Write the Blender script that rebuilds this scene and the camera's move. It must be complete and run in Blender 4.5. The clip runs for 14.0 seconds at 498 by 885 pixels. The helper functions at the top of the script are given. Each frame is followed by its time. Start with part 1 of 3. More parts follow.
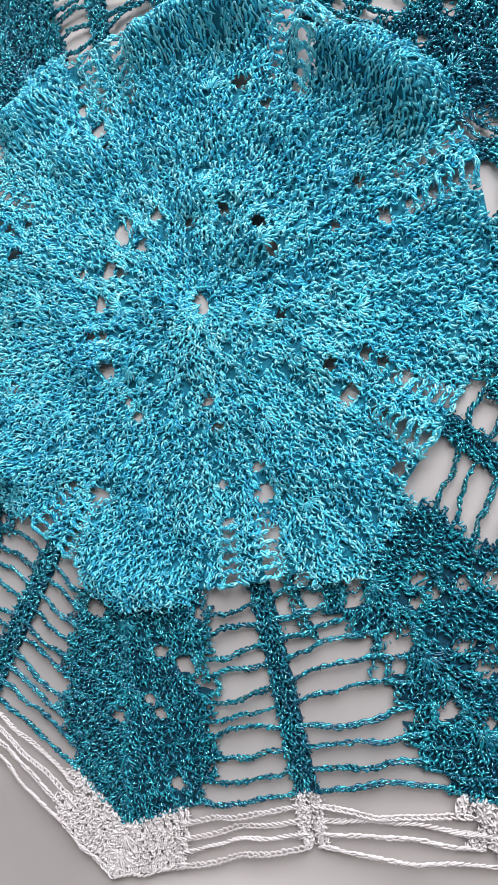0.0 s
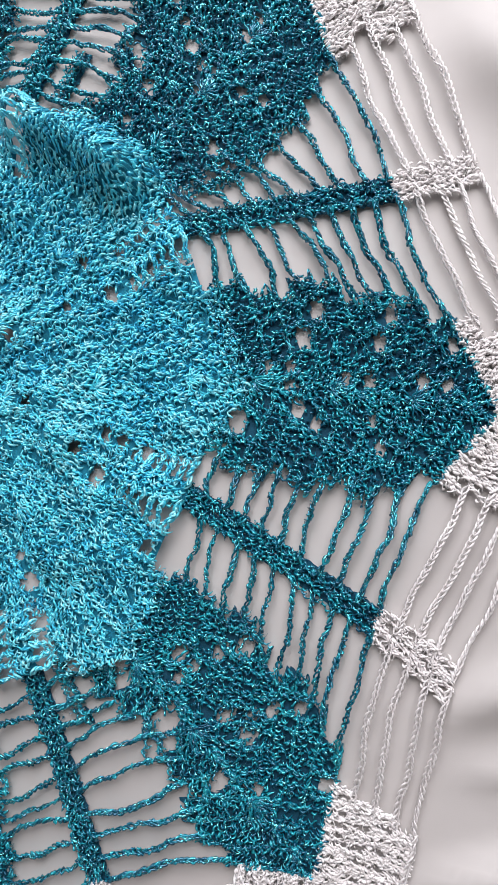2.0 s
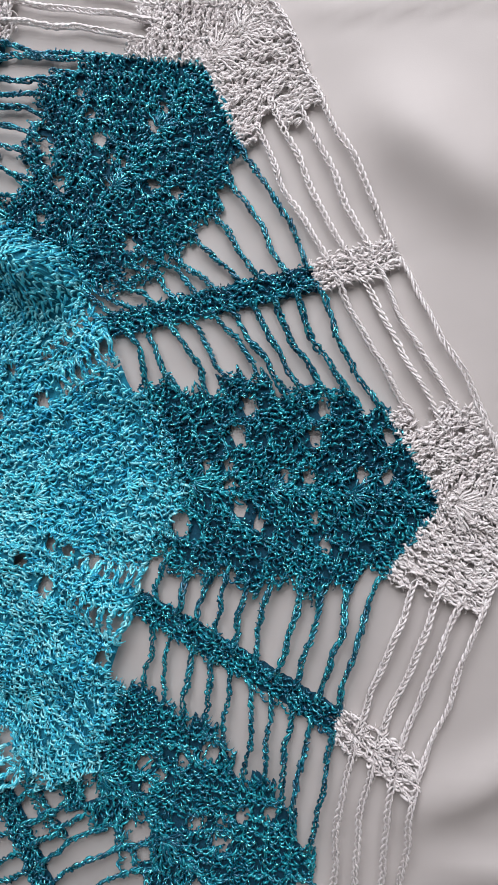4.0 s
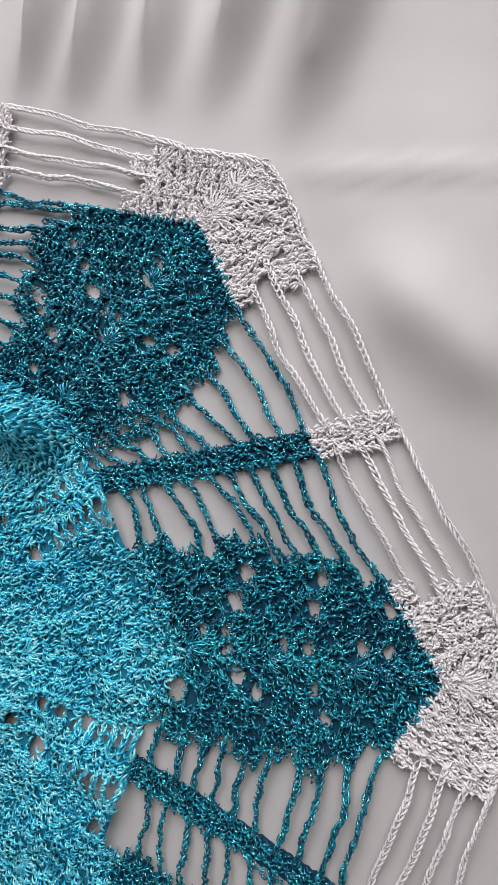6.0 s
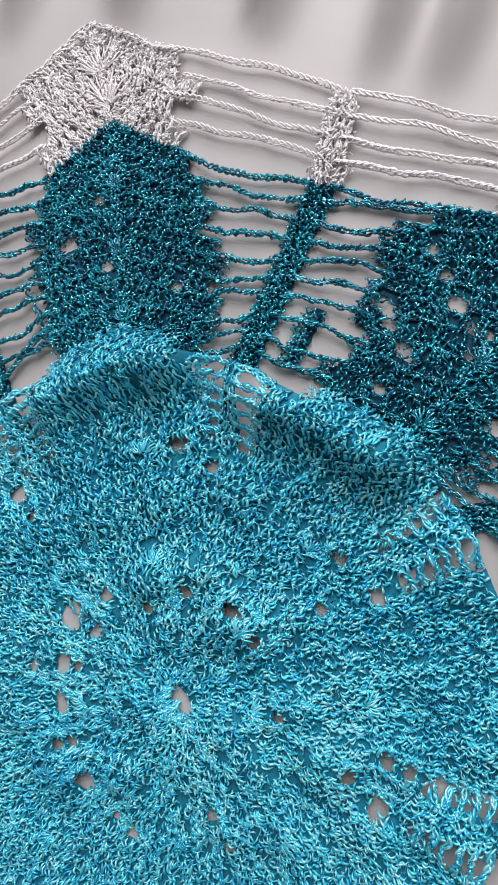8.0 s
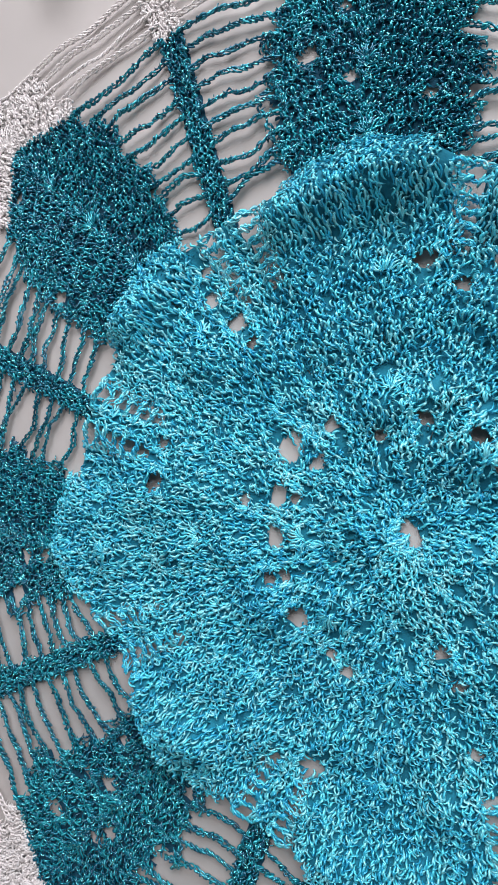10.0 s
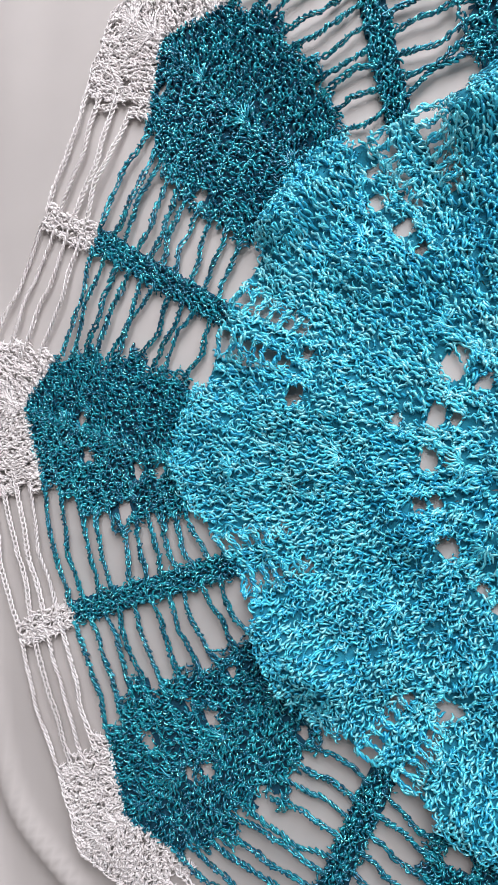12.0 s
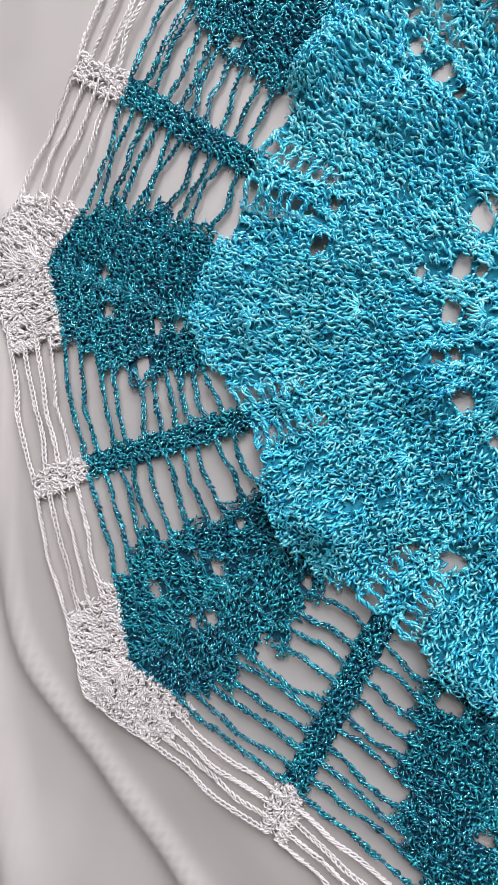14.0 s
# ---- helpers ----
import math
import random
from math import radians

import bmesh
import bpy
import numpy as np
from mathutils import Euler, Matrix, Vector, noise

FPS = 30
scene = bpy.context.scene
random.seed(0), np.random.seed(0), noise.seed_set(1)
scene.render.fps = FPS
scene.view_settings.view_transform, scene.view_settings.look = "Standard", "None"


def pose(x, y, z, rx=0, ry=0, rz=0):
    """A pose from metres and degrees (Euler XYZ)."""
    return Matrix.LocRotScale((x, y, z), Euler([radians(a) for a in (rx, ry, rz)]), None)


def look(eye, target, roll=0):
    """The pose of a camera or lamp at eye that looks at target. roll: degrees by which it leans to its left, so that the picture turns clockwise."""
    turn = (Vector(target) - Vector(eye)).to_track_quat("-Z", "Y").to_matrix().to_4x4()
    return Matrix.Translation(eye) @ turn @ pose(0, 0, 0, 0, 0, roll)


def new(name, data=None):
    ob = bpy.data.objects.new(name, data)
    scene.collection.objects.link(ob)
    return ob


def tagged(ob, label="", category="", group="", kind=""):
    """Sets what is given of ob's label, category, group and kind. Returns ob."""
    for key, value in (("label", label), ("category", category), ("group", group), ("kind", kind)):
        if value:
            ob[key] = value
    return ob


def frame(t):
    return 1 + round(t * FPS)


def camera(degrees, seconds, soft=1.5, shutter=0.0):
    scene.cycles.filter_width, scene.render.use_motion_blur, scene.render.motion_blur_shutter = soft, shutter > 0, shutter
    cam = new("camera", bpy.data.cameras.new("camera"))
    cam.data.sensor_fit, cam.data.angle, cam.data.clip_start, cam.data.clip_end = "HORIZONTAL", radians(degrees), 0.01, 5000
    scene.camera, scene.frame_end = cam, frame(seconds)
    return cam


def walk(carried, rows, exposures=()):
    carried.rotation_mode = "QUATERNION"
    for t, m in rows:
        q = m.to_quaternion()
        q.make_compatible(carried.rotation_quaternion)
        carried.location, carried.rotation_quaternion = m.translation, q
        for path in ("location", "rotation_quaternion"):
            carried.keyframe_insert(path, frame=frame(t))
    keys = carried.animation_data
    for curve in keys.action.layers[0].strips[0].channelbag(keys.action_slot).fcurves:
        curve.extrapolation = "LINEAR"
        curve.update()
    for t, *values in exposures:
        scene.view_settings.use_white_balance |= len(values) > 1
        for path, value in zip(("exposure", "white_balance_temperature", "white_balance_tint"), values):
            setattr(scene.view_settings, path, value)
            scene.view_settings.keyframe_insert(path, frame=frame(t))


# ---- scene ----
cam = camera(39.8, 14.0, soft=1.3)
PATH = [
    (0, (0.13, -0.071, 0.268), (-0.594, 0.016, -1.594), -82.0),
    (0.5, (0.152, -0.077, 0.262), (-0.547, 0.005, -1.61), -83.4),
    (1, (0.168, -0.076, 0.258), (-0.484, 0.023, -1.63), -82.3),
    (1.5, (0.188, -0.064, 0.25), (-0.379, 0.05, -1.664), -82.9),
    (2, (0.203, -0.048, 0.245), (-0.359, 0.07, -1.671), -84.0),
    (2.5, (0.207, -0.04, 0.241), (-0.352, 0.055, -1.677), -88.9),
    (3, (0.213, -0.03, 0.239), (-0.334, 0.076, -1.682), -89.6),
    (3.5, (0.22, -0.02, 0.239), (-0.309, 0.09, -1.687), -89.3),
    (3.7, (0.223, -0.016, 0.237), (-0.341, 0.07, -1.68), -92.4),
    (5.8, (0.237, 0.029, 0.228), (-0.276, 0.128, -1.702), -90.1),
    (6, (0.235, 0.039, 0.229), (-0.303, 0.174, -1.693), -87.5),
    (6.5, (0.203, 0.066, 0.234), (-0.292, 0.131, -1.703), -94.7),
    (7, (0.177, 0.075, 0.234), (-0.393, 0.132, -1.682), -96.1),
    (7.5, (0.142, 0.077, 0.234), (-0.429, 0.149, -1.682), -93.2),
    (8, (0.119, 0.079, 0.236), (-0.478, 0.171, -1.67), -91.5),
    (8.5, (0.096, 0.073, 0.238), (-0.531, 0.159, -1.659), -91.0),
    (9, (0.075, 0.063, 0.242), (-0.595, 0.131, -1.641), -92.3),
    (9.2, (0.068, 0.058, 0.243), (-0.629, 0.112, -1.631), -94.4),
    (11.3, (0.005, 0.007, 0.251), (-0.754, 0.056, -1.598), -89.9),
    (11.5, (-0.002, 0.007, 0.251), (-0.759, 0.05, -1.599), -90.3),
    (12, (-0.015, 0.006, 0.249), (-0.771, 0.058, -1.602), -88.5),
    (12.5, (-0.025, 0.004, 0.249), (-0.809, 0.039, -1.591), -89.9),
    (13, (-0.033, 0.003, 0.247), (-0.816, 0.028, -1.593), -90.4),
    (13.5, (-0.034, -0.008, 0.245), (-0.818, -0.003, -1.595), -90.5),
    (14, (-0.015, -0.034, 0.25), (-0.817, -0.107, -1.581), -93.6),
]
walk(cam, [(t, look(eye, target, roll)) for t, eye, target, roll in PATH], exposures=[(t, e, 6500, 13) for t, e in ((0.0, 0.62), (1.5, 0.58), (2.5, 0.42), (3.0, 0.28), (3.7, 0.12), (5.8, 0.04), (6.5, 0.02), (7.5, 0.1), (9.0, 0.24), (11.3, 0.52), (14.0, 0.6))])

# ---- light ----
world = bpy.data.worlds.new("daylight")
scene.world = world
world.use_nodes = True
wn = world.node_tree
sky = wn.nodes.new("ShaderNodeTexSky")
sky.sky_type, sky.sun_disc = "NISHITA", False
sky.sun_elevation, sky.sun_rotation = radians(35), radians(120)
wn.links.new(sky.outputs["Color"], wn.nodes["Background"].inputs["Color"])
wn.nodes["Background"].inputs["Strength"].default_value = 0.1
window_light = new("window_light", bpy.data.lights.new("window_light", "AREA"))
window_light.data.shape, window_light.data.size, window_light.data.size_y = "RECTANGLE", 1.2, 1.1
window_light.data.energy, window_light.data.color = 19.5, (1.0, 0.985, 0.99)
window_light.matrix_world = look((0.45, 0.84, 0.85), (0.25, -0.2, 0.05))



# ---- materials ----
def node_material(name):
    m = bpy.data.materials.new(name)
    m.use_nodes = True
    nt = m.node_tree
    return m, nt, nt.nodes["Principled BSDF"]


def add(nt, kind, **inputs):
    n = nt.nodes.new(kind)
    for key, value in inputs.items():
        n.inputs[key.replace("_", " ")].default_value = value
    return n


def ramp(nt, fac, stops):
    r = nt.nodes.new("ShaderNodeValToRGB")
    el = r.color_ramp.elements
    while len(el) < len(stops):
        el.new(0.5)
    for e, (at, col) in zip(el, stops):
        e.position, e.color = at, (*col, 1)
    nt.links.new(fac, r.inputs["Fac"])
    return r


def yarn_material(name, dark, mid, light, rough, sparkle, glint, metal):
    """Twisted yarn: strands differ a little, fine plies in relief, and glinting threads where it has them."""
    m, nt, b = node_material(name)
    geo = nt.nodes.new("ShaderNodeNewGeometry")
    co = nt.nodes.new("ShaderNodeTexCoord")
    big = add(nt, "ShaderNodeTexNoise", Scale=24.0, Detail=2.0)
    nt.links.new(co.outputs["Object"], big.inputs["Vector"])
    mixf = add(nt, "ShaderNodeMath")
    mixf.operation = "MULTIPLY_ADD"
    mixf.inputs[1].default_value = 0.5
    half = add(nt, "ShaderNodeMath")
    half.operation = "MULTIPLY"
    half.inputs[1].default_value = 0.5
    nt.links.new(big.outputs["Fac"], half.inputs[0])
    nt.links.new(geo.outputs["Random Per Island"], mixf.inputs[0])
    nt.links.new(half.outputs[0], mixf.inputs[2])
    col = ramp(nt, mixf.outputs[0], [(0.27, dark), (0.5, mid), (0.74, light)])
    fine = add(nt, "ShaderNodeTexNoise", Scale=1500.0, Detail=2.0)
    nt.links.new(co.outputs["Object"], fine.inputs["Vector"])
    bump = add(nt, "ShaderNodeBump", Strength=0.35, Distance=0.0003)
    nt.links.new(fine.outputs["Fac"], bump.inputs["Height"])
    nt.links.new(bump.outputs["Normal"], b.inputs["Normal"])
    out = col.outputs["Color"]
    b.inputs["Metallic"].default_value = metal
    if sparkle:
        vor = add(nt, "ShaderNodeTexVoronoi", Scale=900.0)
        nt.links.new(co.outputs["Object"], vor.inputs["Vector"])
        sep = nt.nodes.new("ShaderNodeSeparateColor")
        nt.links.new(vor.outputs["Color"], sep.inputs["Color"])
        hit = add(nt, "ShaderNodeMath")
        hit.operation = "GREATER_THAN"
        hit.inputs[1].default_value = 1.0 - sparkle
        nt.links.new(sep.outputs[0], hit.inputs[0])
        mix = nt.nodes.new("ShaderNodeMix")
        mix.data_type = "RGBA"
        mix.inputs[7].default_value = (*glint, 1)
        nt.links.new(hit.outputs[0], mix.inputs[0])
        nt.links.new(out, mix.inputs[6])
        out = mix.outputs[2]
        top = add(nt, "ShaderNodeMath")
        top.operation = "MAXIMUM"
        top.inputs[1].default_value = metal
        nt.links.new(hit.outputs[0], top.inputs[0])
        nt.links.new(top.outputs[0], b.inputs["Metallic"])
    nt.links.new(out, b.inputs["Base Color"])
    b.inputs["Roughness"].default_value = rough
    b.inputs["Specular IOR Level"].default_value = 0.8
    b.inputs["Coat Weight"].default_value, b.inputs["Coat Roughness"].default_value = 0.6, 0.22
    return m


BLUE = yarn_material("light_blue_yarn", (0.012, 0.44, 0.70), (0.09, 0.80, 0.96), (0.31, 0.89, 1.0), 0.3, 0.0, (0.5, 0.8, 0.9), 0.25)
TEAL = yarn_material("teal_yarn", (0.001, 0.10, 0.18), (0.003, 0.23, 0.34), (0.02, 0.50, 0.60), 0.27, 0.13, (0.14, 0.66, 0.74), 0.4)
WHITE = yarn_material("white_yarn", (0.84, 0.79, 0.79), (0.90, 0.86, 0.86), (0.94, 0.91, 0.91), 0.35, 0.0, (1, 1, 1), 0.0)
white_shader = WHITE.node_tree.nodes["Principled BSDF"].inputs
white_shader["Subsurface Weight"].default_value, white_shader["Subsurface Scale"].default_value = 0.2, 0.0015
white_shader["Subsurface Radius"].default_value = (1.0, 0.95, 0.95)


def satin_material():
    m, nt, b = node_material("white_satin")
    co = nt.nodes.new("ShaderNodeTexCoord")
    n1 = add(nt, "ShaderNodeTexNoise", Scale=9.0, Detail=3.0)
    nt.links.new(co.outputs["Object"], n1.inputs["Vector"])
    col = ramp(nt, n1.outputs["Fac"], [(0.3, (0.525, 0.497, 0.485)), (0.7, (0.585, 0.555, 0.54))])
    nt.links.new(col.outputs["Color"], b.inputs["Base Color"])
    weave = add(nt, "ShaderNodeTexNoise", Scale=2200.0, Detail=1.0)
    nt.links.new(co.outputs["Object"], weave.inputs["Vector"])
    soft = add(nt, "ShaderNodeTexNoise", Scale=38.0, Detail=2.0)
    nt.links.new(co.outputs["Object"], soft.inputs["Vector"])
    b1 = add(nt, "ShaderNodeBump", Strength=0.08, Distance=0.0002)
    b2 = add(nt, "ShaderNodeBump", Strength=0.25, Distance=0.002)
    nt.links.new(weave.outputs["Fac"], b1.inputs["Height"])
    nt.links.new(soft.outputs["Fac"], b2.inputs["Height"])
    nt.links.new(b2.outputs["Normal"], b1.inputs["Normal"])
    nt.links.new(b1.outputs["Normal"], b.inputs["Normal"])
    b.inputs["Roughness"].default_value = 0.55
    b.inputs["Specular IOR Level"].default_value = 0.5
    return m


SATIN = satin_material()


def plain_material(name, a, b, scale, rough):
    m, nt, p = node_material(name)
    co = nt.nodes.new("ShaderNodeTexCoord")
    n = add(nt, "ShaderNodeTexNoise", Scale=scale, Detail=5.0)
    nt.links.new(co.outputs["Object"], n.inputs["Vector"])
    col = ramp(nt, n.outputs["Fac"], [(0.3, a), (0.7, b)])
    nt.links.new(col.outputs["Color"], p.inputs["Base Color"])
    bump = add(nt, "ShaderNodeBump", Strength=0.2, Distance=0.002)
    nt.links.new(n.outputs["Fac"], bump.inputs["Height"])
    nt.links.new(bump.outputs["Normal"], p.inputs["Normal"])
    p.inputs["Roughness"].default_value = rough
    return m


PLASTER = plain_material("wall_paint", (0.46, 0.44, 0.43), (0.52, 0.50, 0.48), 30.0, 0.85)
BOARDS = plain_material("floor_wood", (0.2, 0.12, 0.07), (0.3, 0.19, 0.11), 8.0, 0.5)


def boxes_object(name, boxes, material, label, category):
    """Boxes (x0, y0, z0, x1, y1, z1) in one piece of the setting."""
    vs, qs = [], []
    for x0, y0, z0, x1, y1, z1 in boxes:
        k = len(vs)
        vs += [(x, y, z) for x in (x0, x1) for y in (y0, y1) for z in (z0, z1)]
        qs += [[k + i for i in f] for f in ((0, 1, 3, 2), (4, 6, 7, 5), (0, 4, 5, 1), (2, 3, 7, 6), (0, 2, 6, 4), (1, 5, 7, 3))]
    me = bpy.data.meshes.new(name)
    me.from_pydata(vs, [], qs)
    me.materials.append(material)
    return tagged(new(name, me), label, category, kind="structure")


# ---- plain room that closes the place; daylight comes through its one window ----
FLOOR_Z, CEIL_Z = -0.5, 2.0
boxes_object("floor", [(-1.8, -1.8, FLOOR_Z - 0.1, 1.8, 0.97, FLOOR_Z)], BOARDS, "plain wooden floor below the bed", "floor")
boxes_object("ceiling", [(-1.8, -1.8, CEIL_Z, 1.8, 0.97, CEIL_Z + 0.1)], PLASTER, "plain white ceiling over the bed", "ceiling")
boxes_object("wall_south", [(-1.8, -1.8, FLOOR_Z, 1.8, -1.7, CEIL_Z)], PLASTER, "plain off-white wall behind the bed", "wall")
boxes_object("wall_east", [(1.7, -1.7, FLOOR_Z, 1.8, 0.87, CEIL_Z)], PLASTER, "plain off-white wall beside the bed", "wall")
boxes_object("wall_west", [(-1.8, -1.7, FLOOR_Z, -1.7, 0.87, CEIL_Z)], PLASTER, "plain off-white wall beside the bed", "wall")
boxes_object("wall_north", [(-1.8, 0.87, FLOOR_Z, 1.8, 0.97, 0.28), (-1.8, 0.87, 1.42, 1.8, 0.97, CEIL_Z),
                            (-1.8, 0.87, 0.28, -0.17, 0.97, 1.42), (1.07, 0.87, 0.28, 1.8, 0.97, 1.42)],
             PLASTER, "plain off-white wall with the window opening", "wall")

# darker matte blue for the backing sheet: shade between the curls put into colour
BLUE_GAP_SHADE = plain_material("blue_gap_shade", (0.004, 0.18, 0.28), (0.008, 0.24, 0.35), 400.0, 0.9)
# the same for teal rows: painted shade on the sheet under the stitches
TEAL_GAP_SHADE = plain_material("teal_gap_shade", (0.001, 0.05, 0.095), (0.002, 0.08, 0.14), 400.0, 0.9)

# ---- mesh helpers ----
rng = np.random.default_rng(7)


def waves(x, y, scale, seed):
    """Smooth noise, about -1 to 1, with swells about scale metres across."""
    r = np.random.default_rng(seed)
    v = np.zeros_like(x)
    for i in range(9):
        a, f, p = r.uniform(0, 6.283), r.uniform(0.6, 1.7) * 6.283 / scale / 2, r.uniform(0, 6.283)
        v = v + np.sin((x * np.cos(a) + y * np.sin(a)) * f + p)
    return v / 3.2


def ridge(x, y, ax, ay, bx, by, wide, high, fade=False):
    """A fold along the line a-b that dies away at its ends."""
    dx, dy = bx - ax, by - ay
    t = ((x - ax) * dx + (y - ay) * dy) / (dx * dx + dy * dy)
    tc = np.clip(t, 0, 1)
    d2 = (x - ax - tc * dx) ** 2 + (y - ay - tc * dy) ** 2
    ends = np.clip(np.minimum(t, 1 - t) / 0.4, 0, 1) if fade else 1.0
    return high * np.exp(-d2 / wide ** 2) * ends * ends * (3 - 2 * ends)


def mesh_object(name, verts, quads, material, parent=None, label="", slots=None):
    me = bpy.data.meshes.new(name)
    n, q = len(verts), len(quads)
    me.vertices.add(n)
    me.vertices.foreach_set("co", np.asarray(verts, np.float32).ravel())
    me.loops.add(q * 4)
    me.loops.foreach_set("vertex_index", np.asarray(quads, np.int32).ravel())
    me.polygons.add(q)
    me.polygons.foreach_set("loop_start", np.arange(0, q * 4, 4, dtype=np.int32))
    me.polygons.foreach_set("use_smooth", np.ones(q, dtype=bool))
    for m in material if isinstance(material, tuple) else (material,):
        me.materials.append(m)
    if slots is not None:
        me.polygons.foreach_set("material_index", np.asarray(slots, np.int32))
    me.update(calc_edges=True)
    ob = new(name, me)
    ob.parent = parent
    return tagged(ob, label)


def tube(points, radius, sides):
    """A strand: vertices and quads, pinched at both ends."""
    p = np.asarray(points, float)
    n = len(p)
    t = np.gradient(p, axis=0)
    t /= np.linalg.norm(t, axis=1)[:, None]
    ref = np.array([0.13, 0.21, 0.97])
    a = np.cross(t, ref)
    a /= np.linalg.norm(a, axis=1)[:, None] + 1e-9
    b = np.cross(t, a)
    r = np.full(n, radius)
    r[0] *= 0.6
    r[-1] *= 0.6
    ang = np.arange(sides) * 2 * np.pi / sides
    v = p[:, None] + r[:, None, None] * (np.cos(ang)[None, :, None] * a[:, None] + np.sin(ang)[None, :, None] * b[:, None])
    i, j = np.meshgrid(np.arange(n - 1), np.arange(sides), indexing="ij")
    k = (j + 1) % sides
    q = np.stack([i * sides + j, i * sides + k, (i + 1) * sides + k, (i + 1) * sides + j], -1).reshape(-1, 4)
    return v.reshape(-1, 3), q


def joined(pieces):
    vs, qs, at = [], [], 0
    for v, q in pieces:
        vs.append(v)
        qs.append(q + at)
        at += len(v)
    return np.concatenate(vs), np.concatenate(qs)


MM = 0.001


def squiggle(r, u0, y0, ln, aim, unit, high):
    """A short curl of yarn that rises out of the fabric, bends round and dives back."""
    s = np.linspace(-0.5, 0.5, 6)
    bend = r.uniform(0.6, 1.5) * r.choice([-1, 1])
    head = aim + (2.0 * bend * s if r.random() < 0.5 else bend * np.cos(2 * np.pi * s))
    u, y = np.cumsum(np.sin(head)) * ln / 6, np.cumsum(np.cos(head)) * ln / 6
    w = (-0.2 + (high + 0.45) * np.cos(np.pi * s * 0.95)) * MM
    return tube(np.stack([u0 + u - u.mean(), y0 + (y - y.mean()) / unit, w], 1), r.uniform(0.44, 0.55) * MM, 4)


def stitch_shape(r, aim, count, legs=False):
    """One tall stitch, unit height along y, other lengths in metres: short curls of yarn, over two plied legs in open lace."""
    unit, pieces = 8.5 * MM, []
    if legs:
        s = np.linspace(0, 1, 9)
        ph, turn = r.uniform(0, 6.28), r.uniform(7, 10) * r.choice([-1, 1])
        for k in (0, np.pi):
            u, w = 0.5 * np.cos(ph + k + turn * s) * MM, (0.6 + 0.4 * np.sin(ph + k + turn * s)) * MM
            pieces.append(tube(np.stack([u, -0.08 + 1.16 * s, w], 1), 0.42 * MM, 4))
    for i in range(count):
        u0 = ((-0.75, 0.2, 0.8, -0.3)[i % 4] + r.uniform(-0.3, 0.3)) * (1 + 0.45 * aim) * MM
        y0 = (i + 0.5) / count + r.uniform(-0.08, 0.08)
        pieces.append(squiggle(r, u0, y0, r.uniform(3.2, 5.0) * MM, r.normal(0, aim), unit, r.uniform(0.7, 1.5)))
    return joined(pieces)


def link_shape(r, wide=0.8):
    """One chain link of unit length along y: two strands that open and close round the next."""
    s = np.linspace(0, 1, 6)
    pieces = []
    for k in (-1, 1):
        u = k * (0.05 + wide * r.uniform(0.88, 1.12) * np.sin(np.pi * (0.05 + 0.9 * s))) * MM
        pieces.append(tube(np.stack([u, -0.2 + 1.5 * s, (-0.5 + 1.15 * s + 0.12 * k) * MM], 1), r.uniform(0.38, 0.44) * MM, 4))
    a = r.uniform(-0.9, 0.9)
    pieces.append(tube(np.stack([(a + 0.5 * np.sin(4 * s)) * MM * 0.6, 1.1 * s, (0.2 + 0.6 * np.sin(np.pi * s)) * MM], 1)[::2], 0.36 * MM, 3))
    return joined(pieces)


LOOSE = [stitch_shape(rng, 0.55, 8) for _ in range(40)]
WILD = [stitch_shape(rng, 0.85, 8) for _ in range(40)]
NEAT = [stitch_shape(rng, 0.35, 7) for _ in range(20)]
FAN = []
for _ in range(12):
    y = np.linspace(0.0, 1.0, 7)
    u = rng.uniform(0.15, 0.4) * np.sin(rng.uniform(0, 6) + 9 * y) * MM
    w = (0.5 + rng.uniform(0.7, 1.2) * np.sin(np.pi * (0.15 + 0.8 * y))) * MM
    FAN.append(tube(np.stack([u, y * rng.uniform(0.9, 1.1), w], 1), rng.uniform(0.36, 0.44) * MM, 4))
LACE = [stitch_shape(rng, 1.0, 8, True) for _ in range(20)]
LINKS = [link_shape(rng) for _ in range(8)]
TIGHT = [link_shape(rng, 0.55) for _ in range(8)]
FUZZ = [squiggle(rng, rng.uniform(-0.3, 0.3) * MM, 0.5, rng.uniform(2.4, 3.4) * MM, rng.normal(0, 0.6), 2.3 * MM, rng.uniform(0.5, 0.9)) for _ in range(24)]


# openings between the rows are wider across the petal than along it
OPEN_DEEP, OPEN_WIDE = 0.8, 1.5


